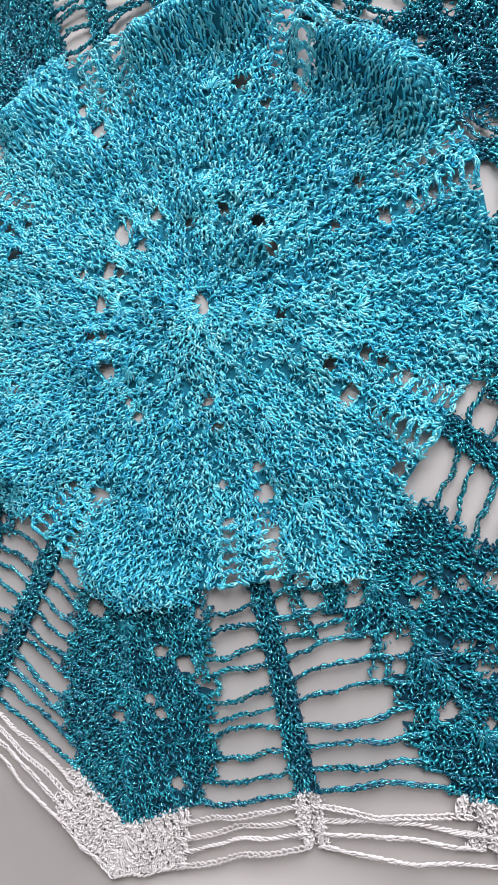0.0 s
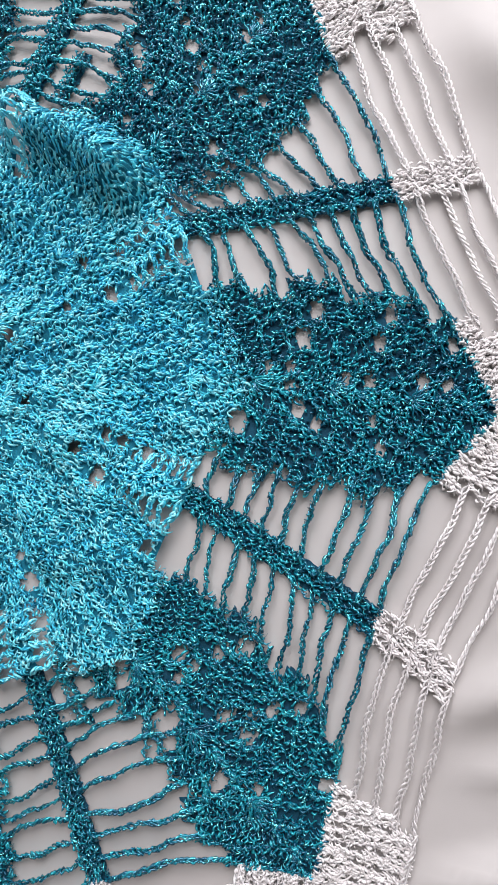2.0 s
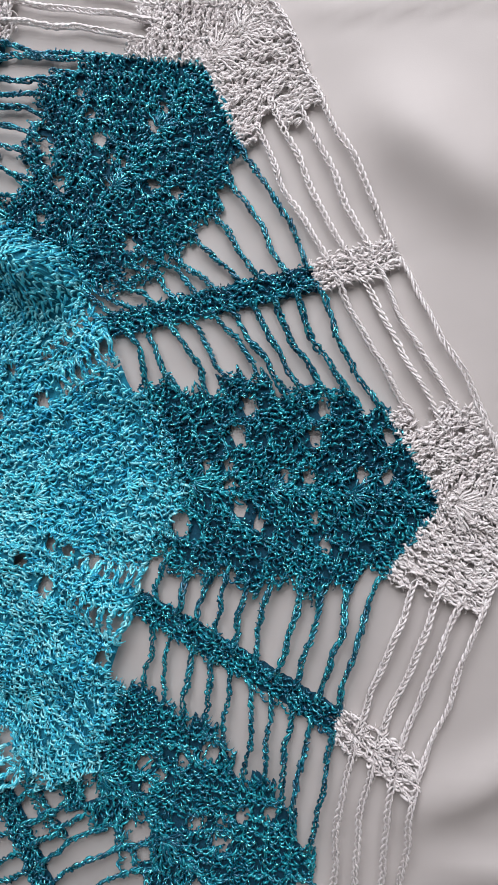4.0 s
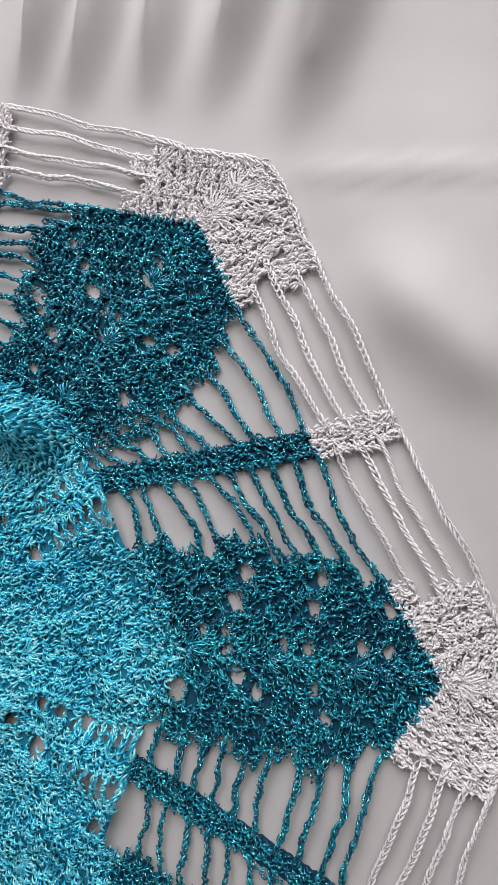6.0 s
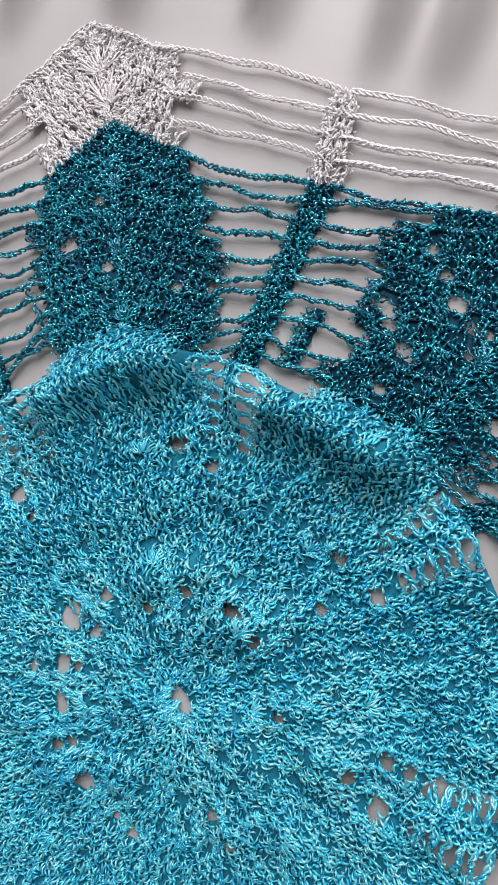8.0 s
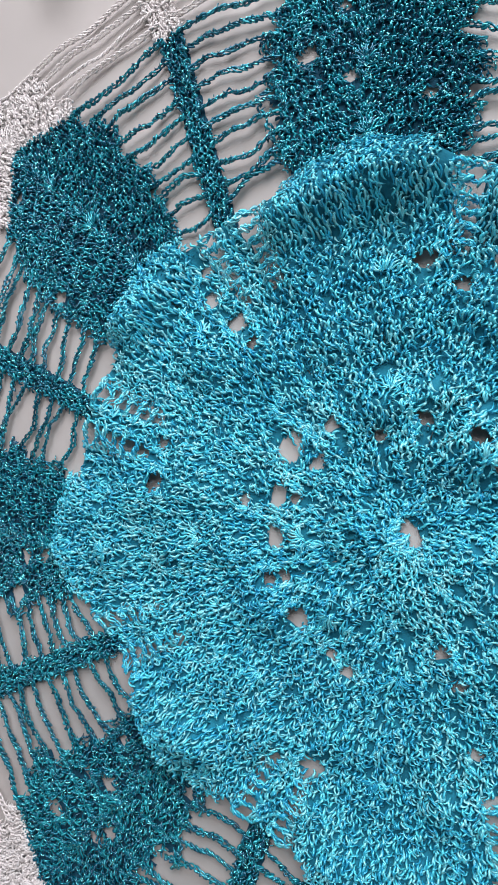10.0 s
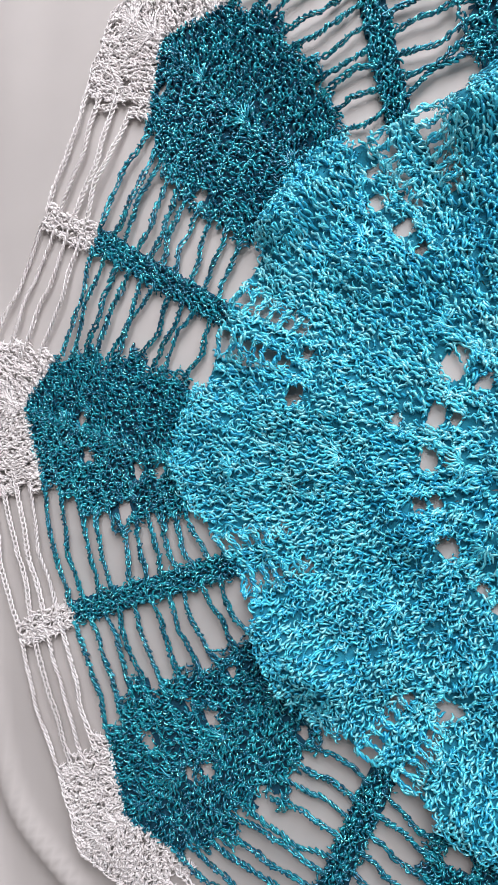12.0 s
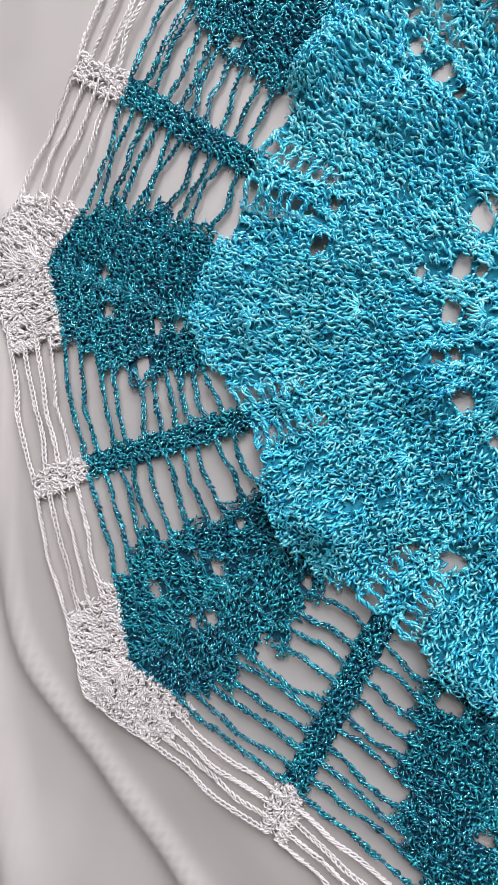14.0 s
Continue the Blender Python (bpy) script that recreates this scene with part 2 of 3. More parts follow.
class Strands:
    """Gathers stitches for one mesh."""

    def __init__(self):
        self.v, self.q, self.k, self.n = [], [], [], 0

    def put(self, shape, base, top, z=0.0, roll=0.0, grow=1.0):
        v, q = shape
        d = np.asarray(top, float) - np.asarray(base, float)
        if len(d) == 2:
            d, base = np.append(d, 0.0), np.append(base, 0.0)
        ln = np.linalg.norm(d)
        side = np.array([d[1], -d[0], 0.0]) / max(np.hypot(d[0], d[1]), 1e-9)
        up = np.cross(side, d / ln)
        if roll:
            side, up = side * math.cos(roll) + up * math.sin(roll), up * math.cos(roll) - side * math.sin(roll)
        p = np.asarray(base) + v[:, :1] * side * grow + v[:, 1:2] * d + v[:, 2:] * up * grow
        p[:, 2] += z
        self.v.append(p)
        self.q.append(q + self.n)
        self.k.append(np.zeros(len(q), int))
        self.n += len(p)

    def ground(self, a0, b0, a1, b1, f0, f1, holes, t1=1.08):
        """The added backing sheet of a row between two edges, dark as the shade between the curls, cut out round at the
        openings.
        """
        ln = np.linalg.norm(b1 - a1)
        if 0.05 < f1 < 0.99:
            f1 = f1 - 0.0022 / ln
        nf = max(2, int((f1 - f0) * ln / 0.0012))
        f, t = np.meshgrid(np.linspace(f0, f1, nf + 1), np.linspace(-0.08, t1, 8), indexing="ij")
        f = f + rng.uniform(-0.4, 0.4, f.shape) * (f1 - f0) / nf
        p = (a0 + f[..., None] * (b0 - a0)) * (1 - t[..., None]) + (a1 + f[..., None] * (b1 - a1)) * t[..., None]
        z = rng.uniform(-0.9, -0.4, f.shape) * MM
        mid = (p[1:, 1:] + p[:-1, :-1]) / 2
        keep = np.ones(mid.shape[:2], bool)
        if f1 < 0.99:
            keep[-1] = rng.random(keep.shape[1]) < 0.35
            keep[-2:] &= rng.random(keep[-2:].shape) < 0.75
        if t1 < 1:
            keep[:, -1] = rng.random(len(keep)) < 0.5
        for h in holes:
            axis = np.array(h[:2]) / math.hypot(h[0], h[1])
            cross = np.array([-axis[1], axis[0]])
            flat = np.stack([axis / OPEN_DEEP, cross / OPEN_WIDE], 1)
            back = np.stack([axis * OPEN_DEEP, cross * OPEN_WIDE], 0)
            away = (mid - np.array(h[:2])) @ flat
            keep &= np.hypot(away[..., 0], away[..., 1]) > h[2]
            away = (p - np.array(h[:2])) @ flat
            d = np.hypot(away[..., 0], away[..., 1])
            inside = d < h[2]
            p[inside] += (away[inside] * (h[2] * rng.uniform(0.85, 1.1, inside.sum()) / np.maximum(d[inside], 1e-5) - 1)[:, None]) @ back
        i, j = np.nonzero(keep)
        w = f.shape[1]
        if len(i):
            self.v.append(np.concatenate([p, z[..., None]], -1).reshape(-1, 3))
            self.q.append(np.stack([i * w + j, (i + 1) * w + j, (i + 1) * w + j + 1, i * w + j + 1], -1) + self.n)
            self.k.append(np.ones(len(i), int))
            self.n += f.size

    def make(self, name, material, parent, label="", height=None):
        if not self.v:
            return None
        v = np.concatenate(self.v)
        if height:
            v[:, 2] += height(v[:, 0], v[:, 1])
        v[:, 2] = np.maximum(v[:, 2], sheet_height(v[:, 0], v[:, 1]) + 0.0002)
        return mesh_object(name, v, np.concatenate(self.q), material, parent, label, np.concatenate(self.k) if isinstance(material, tuple) else None)


# ---- sheet ----
def sheet_height(x, y):
    rr = np.hypot(x, y)
    away = np.clip((rr - 0.24) / 0.1, 0, 1)
    z = 0.0012 * waves(x, y, 0.16, 3) * (0.15 + 0.85 * away) + away * (0.008 * waves(x, y, 0.3, 5) + 0.0038 * waves(x, y, 0.09, 8) + 0.0012 * waves(x, 0.4 * y - 0.4 * x, 0.03, 9))
    fold = np.zeros_like(z)
    for f in FOLDS:
        fold = np.maximum(fold, 1.9 * ridge(x, y, *f, fade=True))
    for (ax, ay), (bx, by) in zip(CREASE, CREASE[1:]):
        fold = np.maximum(fold, ridge(x, y, ax, ay, bx, by, 0.0045, 0.0048))
    return z + fold


FOLDS = [
    (0.245, 0.275, 0.178, 0.168, 0.007, 0.009), (0.275, 0.270, 0.205, 0.150, 0.009, 0.010),
    (0.200, 0.280, 0.156, 0.176, 0.006, 0.008), (0.184, 0.290, 0.126, 0.184, 0.007, 0.009),
    (0.164, 0.295, 0.106, 0.196, 0.006, 0.009), (0.118, 0.315, 0.074, 0.224, 0.008, 0.009),
    (0.072, 0.340, 0.020, 0.246, 0.009, 0.009), (0.030, 0.340, -0.030, 0.262, 0.008, 0.007),
    (-0.080, 0.340, -0.120, 0.225, 0.012, 0.008), (0.190, 0.146, 0.290, 0.118, 0.0025, 0.0010),
    (0.222, 0.246, 0.182, 0.176, 0.0028, 0.0085), (0.250, 0.222, 0.208, 0.158, 0.0030, 0.0090), (0.100, 0.290, 0.070, 0.232, 0.0030, 0.0080),
    (-0.285, -0.080, -0.225, -0.290, 0.009, 0.006), (-0.270, 0.120, -0.240, 0.020, 0.012, 0.005),
    (0.160, -0.196, 0.260, -0.166, 0.006, 0.005), (0.180, -0.138, 0.260, -0.104, 0.007, 0.003),
    (0.185, -0.152, 0.280, -0.150, 0.004, 0.002), (0.215, 0.115, 0.270, 0.040, 0.014, 0.004),
    (-0.060, -0.262, 0.120, -0.240, 0.012, 0.003),
]
# one long soft fold that passes the doily's edge
CREASE = [(-0.254, 0.030), (-0.251, -0.090), (-0.240, -0.146), (-0.207, -0.176), (-0.148, -0.232), (-0.070, -0.320)]
for _ in range(3):
    CREASE = [CREASE[0]] + [((1 - w) * a[0] + w * b[0], (1 - w) * a[1] + w * b[1]) for a, b in zip(CREASE, CREASE[1:]) for w in (0.25, 0.75)] + [CREASE[-1]]



def build_sheet():
    fine = np.arange(-0.44, 0.4401, 0.004)
    coarse = np.linspace(0.46, 1.3, 29)
    ax = np.concatenate([-coarse[::-1], fine, coarse])
    x, y = np.meshgrid(ax, ax, indexing="ij")
    n = len(ax)
    edge = np.clip((np.maximum(abs(x), abs(y)) - 1.15) / 0.15, 0, 1)
    y = np.where(y > 0.44, 0.44 + (y - 0.44) * 0.45, y)
    v = np.stack([x, y, sheet_height(x, y) + (FLOOR_Z + 0.02) * edge ** 2], -1).reshape(-1, 3)
    i, j = np.meshgrid(np.arange(n - 1), np.arange(n - 1), indexing="ij")
    q = np.stack([i * n + j, (i + 1) * n + j, (i + 1) * n + j + 1, i * n + j + 1], -1).reshape(-1, 4)
    ob = mesh_object("ground", v, q, SATIN)
    return tagged(ob, "wrinkled white satin sheet spread under the crochet", "bed sheet", kind="structure")


build_sheet()

# ---- crochet plan: tips and ribs, inner end, teal end, white end ----
TIPS = [
    ((-0.029, -0.127), (-0.025, -0.224), (-0.030, -0.247)),
    ((0.072, -0.103), (0.141, -0.187), (0.167, -0.203)),
    ((0.126, -0.008), (0.219, -0.032), (0.246, -0.037)),
    ((0.098, 0.079), (0.169, 0.134), (0.198, 0.146)),
    ((0.004, 0.136), (0.014, 0.220), (0.013, 0.257)),
    ((-0.088, 0.111), (-0.148, 0.180), (-0.171, 0.200)),
    ((-0.146, 0.005), (-0.224, 0.034), (-0.253, 0.034)),
    ((-0.100, -0.076), (-0.177, -0.140), (-0.200, -0.159)),
]
RIBS = [
    ((0.032, -0.115), (0.055, -0.195), (0.059, -0.215)),
    ((0.105, -0.050), (0.171, -0.100), (0.194, -0.121)),
    ((0.113, 0.053), (0.193, 0.050), (0.221, 0.051)),
    ((0.048, 0.118), (0.088, 0.173), (0.102, 0.201)),
    ((-0.053, 0.123), (-0.067, 0.205), (-0.075, 0.229)),
    ((-0.122, 0.062), (-0.183, 0.103), (-0.209, 0.117)),
    ((-0.124, -0.034), (-0.201, -0.057), (-0.229, -0.068)),
    ((-0.068, -0.106), (-0.102, -0.177), (-0.110, -0.198)),
]
TIPS = [[np.array(p) for p in row] for row in TIPS]
RIBS = [[np.array(p) for p in row] for row in RIBS]
ROWS_TEAL, ROWS_WHITE, ROWS_BLUE = 10, 4, 13
doily = tagged(new("crochet_doily"), "octagonal blue and teal crochet doily with white lace border", "doily")


def lerp(a, b, t):
    return a + (b - a) * t


def level(ends, row):
    """Where the edge of a row crosses a tip's or rib's line: blue rows below 0, teal 0 to 10, white 10 to 14."""
    if row <= 0:
        return ends[0] * max(1 + row / ROWS_BLUE, 0.0)
    if row <= ROWS_TEAL:
        return lerp(ends[0], ends[1], row / ROWS_TEAL)
    return lerp(ends[1], ends[2], (row - ROWS_TEAL) / ROWS_WHITE)


def edge_drop(row):
    """How many rows the edge of a row falls back at a petal's shoulders: the outer rows are peaked."""
    return float(np.interp(row, (5, 10, 11, 13), (0.0, 0.95, 0.6, 0.15)))


def side_drop(i, k):
    """How strongly the outer rows fall back on the side of petal i that faces rib k."""
    return min(max(-SLANT[i, k][2], 0.15), 1.2)


def blue_height(x, y):
    rr = np.hypot(x, y)
    z = 0.0024 + 0.0021 * waves(x, y, 0.05, 11) * np.clip(rr / 0.05, 0.4, 1) + 0.0022 * waves(x, y, 0.020, 12)
    z = z + 0.0008 * np.clip((rr - 0.09) / 0.02, 0, 1)
    lip = np.zeros_like(z)
    for f in LIPS:
        lip = np.maximum(lip, ridge(x, y, *f))
    z = z + lip
    return np.maximum(z, 0.0011)


LIPS = [
    (-0.026, 0.121, 0.002, 0.127, 0.011, 0.015), (0.002, 0.127, 0.026, 0.125, 0.011, 0.014),
    (0.052, 0.108, 0.092, 0.078, 0.011, 0.017),
    (-0.098, 0.095, -0.075, 0.111, 0.010, 0.008),
    (-0.118, -0.050, -0.090, -0.074, 0.009, 0.008),
    (-0.022, 0.044, 0.024, 0.050, 0.006, 0.003), (0.010, -0.012, 0.050, -0.004, 0.006, 0.003),
]


def teal_height(x, y):
    return 0.0010 + 0.0006 * (1 + waves(x, y, 0.03, 21)) + sheet_height(x, y)


def spread(a, b, holes):
    """Moves the stitch from a to b sideways, clear of the openings."""
    for h in holes:
        d = b - a
        ln = math.hypot(d[0], d[1]) + 1e-9
        t = ((h[0] - a[0]) * d[0] + (h[1] - a[1]) * d[1]) / ln
        if -0.3 * h[2] * OPEN_DEEP < t < ln + 0.3 * h[2] * OPEN_DEEP:
            n = np.array([-d[1], d[0]]) / ln
            off = (h[0] - a[0]) * n[0] + (h[1] - a[1]) * n[1]
            reach = h[2] * OPEN_WIDE * 0.85 + 0.0006
            if abs(off) < reach:
                push = n * ((reach - abs(off)) * (-1.0 if off > 0 else 1.0))
                w = t / ln
                a, b = a + push * (1.25 - 0.75 * w), b + push * (0.5 + 0.75 * w)
    return a, b


def flank(st, tip, rib, row, f0, f1, pitch, holes=(), fan=True, jitter=0.1, grow=1.0, rise=1.0, neat=0.2, radial=False, lace=False, reach=1.0, peaked=0.0):
    """Stitches of one row from the tip's line (f 0) towards the rib (f 1); near the tip they spread from one point."""
    a0, a1 = level(tip, row), level(tip, row + 1)
    b0, b1 = level(rib, row - 2 * edge_drop(row) * peaked), level(rib, row + 1 - 2 * edge_drop(row + 1) * peaked)
    ln1, ln0 = np.linalg.norm(b1 - a1), np.linalg.norm(b0 - a0)
    if ln1 < 1e-6:
        return
    h = np.linalg.norm(a1 - a0)
    if not lace:
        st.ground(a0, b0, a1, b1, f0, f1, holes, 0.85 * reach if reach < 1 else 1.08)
    n = max(1, int(round((f1 - f0) * ln1 / pitch)))
    for i in range(n):
        f = f0 + (f1 - f0) * (i + 0.5 + rng.uniform(-0.22, 0.22)) / n
        f = min(max(f, 0.0), 1.0)
        x = f * ln1
        top = lerp(a1, b1, f)
        g = f
        if f0 < 0.02 and ln0 > 1e-6 and not radial:
            along = (b0 - a0) / ln0
            foot = float(np.dot(top - a0, along))
            if fan:
                foot -= 0.75 * h * math.exp(-x / (1.3 * h))
            g = min(max(foot / ln0, 0.0), 1.0)
        base = lerp(a0, b0, g)
        d = top - base
        side = np.array([-d[1], d[0]]) * rng.uniform(-jitter, jitter)
        top = base + d * (1 + rng.uniform(-jitter, jitter) * 0.5) + side
        top = base + (top - base) * reach
        base, top = spread(base, top, holes)
        kinds = LACE if lace else NEAT if neat > rng.random() else WILD if radial else LOOSE
        st.put(kinds[rng.integers(len(kinds))], base, top, rng.uniform(-0.1, 0.3) * MM * rise, rng.uniform(-0.3, 0.3), grow)


def rim(st, holes):
    """Curls of yarn that line the edges of the openings."""
    for h in holes:
        axis = np.array(h[:2]) / (math.hypot(h[0], h[1]) + 1e-9)
        cross = np.array([-axis[1], axis[0]])
        turns = np.arange(0, 6.28, 1.7 * MM / h[2]) + rng.uniform(0, 6.28)
        for a in turns:
            out = h[2] * rng.uniform(1.12, 1.4)
            mid = np.array(h[:2]) + out * (axis * OPEN_DEEP * math.cos(a) + cross * OPEN_WIDE * math.sin(a))
            way = -axis * OPEN_DEEP * math.sin(a) + cross * OPEN_WIDE * math.cos(a)
            way = way / np.hypot(*way) * 1.3 * MM + rng.normal(0, 0.5, 2) * MM
            st.put(FUZZ[rng.integers(24)], mid - way, mid + way, rng.uniform(-0.3, 0.3) * MM, rng.uniform(-0.5, 0.5))


def burst(st, at, way, reach, count, holes=(), wide=1.35):
    """A shell of upright stitches that spread from one point."""
    a0 = math.atan2(way[1], way[0])
    for i in range(count):
        a = a0 + wide * (2 * (i + 0.5) / count - 1) + rng.uniform(-0.04, 0.04)
        d = np.array([math.cos(a), math.sin(a)])
        st.put(FAN[rng.integers(12)], at + d * 1.0 * MM, at + d * reach * rng.uniform(0.75, 1.1), rng.uniform(0.1, 0.4) * MM, rng.uniform(-0.2, 0.2), 1.0)


def chain_into(st, a, b, bow=0.0, z0=1.1 * MM, link=2.3 * MM, grow=1.28, rough=0.6, fuzz=0.0, lift=0.9, holes=()):
    """A crocheted chain from a to b, a little wavy, rising off the sheet between its ends."""
    ln = np.linalg.norm(b - a)
    if ln < link:
        return
    n = max(2, int(round(ln * 1.03 / link)))
    s = np.linspace(0, 1, n + 1)
    d = (b - a) / ln
    nrm = np.array([-d[1], d[0]])
    ph = rng.uniform(0, 6.28, 3)
    env = np.sin(np.pi * s)
    off = bow * env + env * 0.8 * MM * np.sin(7 * s + ph[0]) + 0.35 * MM * np.sin(17 * s + ph[1]) * env
    zz = z0 + lift * MM * env * (1 + np.sin(5 * s + ph[2])) * 0.7
    off = off + rng.normal(0, 0.25 * rough, n + 1) * MM
    p = np.stack([a[0] + d[0] * ln * s + nrm[0] * off, a[1] + d[1] * ln * s + nrm[1] * off, zz], 1)
    roll = rng.uniform(-1.2, 1.2)
    kinds = TIGHT if fuzz else LINKS
    for i in range(n):
        roll += rng.uniform(-0.25, 0.25)
        if any(math.hypot(p[i][0] - h[0], p[i][1] - h[1]) < h[2] + 0.0008 for h in holes):
            continue
        st.put(kinds[rng.integers(8)], p[i], p[i + 1], 0.0, roll + rng.uniform(-rough, rough), grow * (1 + rng.uniform(-0.4, 0.5) * rough))
        if rng.random() < fuzz:
            st.put(FUZZ[rng.integers(24)], p[i], p[i + 1], 0.5 * MM, rng.uniform(-0.9, 0.9), 1.0)


def chain(name, a, b, material, parent, height=None, label="", **look_of):
    st = Strands()
    chain_into(st, a, b, **look_of)
    return st.make(name, material, parent, label, height)


# ---- teal petals, ribs and ladders ----
# share of each side, from tip to rib, that the petal's stitches fill: rows from the inside out
SHARE = [0.50, 0.54, 0.58, 0.60, 0.58, 0.57, 0.56, 0.53, 0.50, 0.46]
# openings worked into the petals: place and radius
SIDE_SHARE = {
    (0, 0): [0.66, 0.64, 0.63, 0.62, 0.61, 0.60, 0.58, 0.56, 0.53, 0.50],
    (1, 0): [0.56, 0.50, 0.42, 0.36, 0.33, 0.35, 0.37, 0.39, 0.41, 0.40],
    (1, 1): [0.58, 0.60, 0.63, 0.64, 0.65, 0.63, 0.59, 0.60, 0.58, 0.53],
    (2, 1): [0.62, 0.66, 0.64, 0.62, 0.58, 0.54, 0.54, 0.55, 0.48, 0.43],
    (2, 2): [0.62, 0.61, 0.59, 0.58, 0.60, 0.62, 0.55, 0.53, 0.50, 0.46],
    (3, 2): [0.52, 0.55, 0.57, 0.60, 0.62, 0.61, 0.59, 0.55, 0.50, 0.47],
    (3, 3): [0.60, 0.58, 0.54, 0.54, 0.58, 0.63, 0.66, 0.66, 0.65, 0.58],
    (4, 3): [0.70, 0.70, 0.70, 0.68, 0.65, 0.60, 0.56, 0.53, 0.50, 0.47],
    (6, 5): [0.50, 0.51, 0.52, 0.53, 0.54, 0.50, 0.46, 0.44, 0.42, 0.40],
    (7, 6): [0.46, 0.46, 0.47, 0.47, 0.46, 0.47, 0.51, 0.55, 0.53, 0.48],
    (7, 7): [0.46, 0.47, 0.50, 0.52, 0.51, 0.46, 0.44, 0.44, 0.43, 0.40],
}
# how many rows further out a ladder's chain meets the petal than the rib: at the inner, middle and outer rows
SLANT = {
    (0, 0): (0.4, 0.2, -0.5), (1, 0): (-0.2, -1.1, -0.9), (1, 1): (0.6, 0.8, -0.2), (2, 1): (0.0, -0.5, -1.0),
    (2, 2): (-0.3, 0.8, -0.2), (3, 2): (-1.0, -1.5, -0.3), (3, 3): (0.2, 0.4, 0.6), (4, 3): (-1.6, -0.9, -0.7),
    (4, 4): (0.7, -0.5, -1.2), (5, 4): (0.3, 0.0, -0.5), (5, 5): (0.6, 0.4, -1.3), (6, 5): (0.6, 0.4, -1.3),
    (6, 6): (-0.1, -0.6, -0.3), (7, 6): (-0.2, 0.1, -0.4), (7, 7): (0.7, 0.8, 0.0), (0, 7): (0.3, 0.0, -0.5),
}
HOLES = [[] for _ in range(8)]
HOLES[0] += [(0.010, -0.158, 0.0029), (0.008, -0.131, 0.0022), (0.001, -0.153, 0.0027), (-0.001, -0.203, 0.0020), (-0.011, -0.149, 0.0021), (-0.031, -0.179, 0.0022), (-0.044, -0.134, 0.0030), (-0.016, -0.170, 0.0018), (-0.010, -0.175, 0.0019), (0.017, -0.135, 0.0036)]
HOLES[1] += [(0.089, -0.133, 0.0038), (0.090, -0.135, 0.0024), (0.085, -0.144, 0.0026), (0.090, -0.142, 0.0022), (0.096, -0.108, 0.0016), (0.113, -0.109, 0.0020), (0.123, -0.107, 0.0024), (0.102, -0.114, 0.0016), (0.096, -0.118, 0.0015), (0.114, -0.132, 0.0018), (0.123, -0.133, 0.0018), (0.120, -0.138, 0.0018), (0.108, -0.156, 0.0025), (0.075, -0.104, 0.0022), (0.072, -0.112, 0.0026), (0.072, -0.119, 0.0024)]
HOLES[2] += [(0.162, 0.012, 0.0022), (0.156, 0.003, 0.0024), (0.142, -0.006, 0.0015), (0.150, -0.007, 0.0015), (0.149, -0.014, 0.0016), (0.151, -0.022, 0.0020), (0.170, -0.014, 0.0016), (0.178, -0.016, 0.0018), (0.196, -0.019, 0.0016), (0.204, -0.021, 0.0015), (0.183, -0.003, 0.0020), (0.188, 0.006, 0.0020), (0.177, -0.030, 0.0015), (0.207, -0.008, 0.0015), (0.128, -0.024, 0.0027), (0.157, -0.029, 0.0016), (0.179, -0.040, 0.0015)]
HOLES[3] += [(0.151, 0.125, 0.0016), (0.146, 0.120, 0.0018), (0.131, 0.110, 0.0018), (0.127, 0.113, 0.0015), (0.125, 0.122, 0.0020), (0.122, 0.132, 0.0016), (0.119, 0.142, 0.0016), (0.104, 0.112, 0.0018), (0.102, 0.125, 0.0018), (0.125, 0.104, 0.0015), (0.142, 0.098, 0.0016), (0.094, 0.100, 0.0016), (0.128, 0.080, 0.0020), (0.150, 0.093, 0.0016), (0.084, 0.114, 0.0018), (0.068, 0.097, 0.0015)]
HOLES[4] += [(0.003, 0.192, 0.0016), (0.002, 0.167, 0.0016), (-0.013, 0.179, 0.0025), (0.028, 0.152, 0.0016), (-0.028, 0.162, 0.0018), (-0.013, 0.133, 0.0020)]
HOLES[5] += [(-0.134, 0.113, 0.0021), (-0.149, 0.160, 0.0015)]
HOLES[6] += [(-0.191, 0.011, 0.0021), (-0.166, 0.004, 0.0024), (-0.157, 0.004, 0.0024), (-0.200, -0.011, 0.0027), (-0.200, -0.014, 0.0024), (-0.174, -0.013, 0.0024), (-0.174, -0.018, 0.0016), (-0.193, 0.027, 0.0018)]
HOLES[7] += [(-0.166, -0.107, 0.0024), (-0.146, -0.119, 0.0024), (-0.139, -0.116, 0.0022), (-0.114, -0.124, 0.0030), (-0.136, -0.095, 0.0024), (-0.121, -0.142, 0.0024), (-0.095, -0.106, 0.0028), (-0.098, -0.097, 0.0016), (-0.088, -0.114, 0.0022), (-0.107, -0.140, 0.0016), (-0.127, -0.076, 0.0016), (-0.146, -0.091, 0.0015)]
HOLES[1] += [(0.122, -0.159, 0.0016), (0.121, -0.140, 0.0020), (0.148, -0.156, 0.0020), (0.142, -0.129, 0.0018), (0.131, -0.130, 0.0018), (0.112, -0.132, 0.0018), (0.097, -0.109, 0.0021), (0.124, -0.108, 0.0016), (0.116, -0.075, 0.0020), (0.134, -0.099, 0.0018)]
HOLES[3] += [(0.079, 0.116, 0.0031), (0.102, 0.120, 0.0015), (0.100, 0.128, 0.0022), (0.105, 0.109, 0.0016), (0.120, 0.140, 0.0015), (0.123, 0.122, 0.0020)]
HOLES = [[(x, y, 1.45 * r) for x, y, r in h] for h in HOLES]
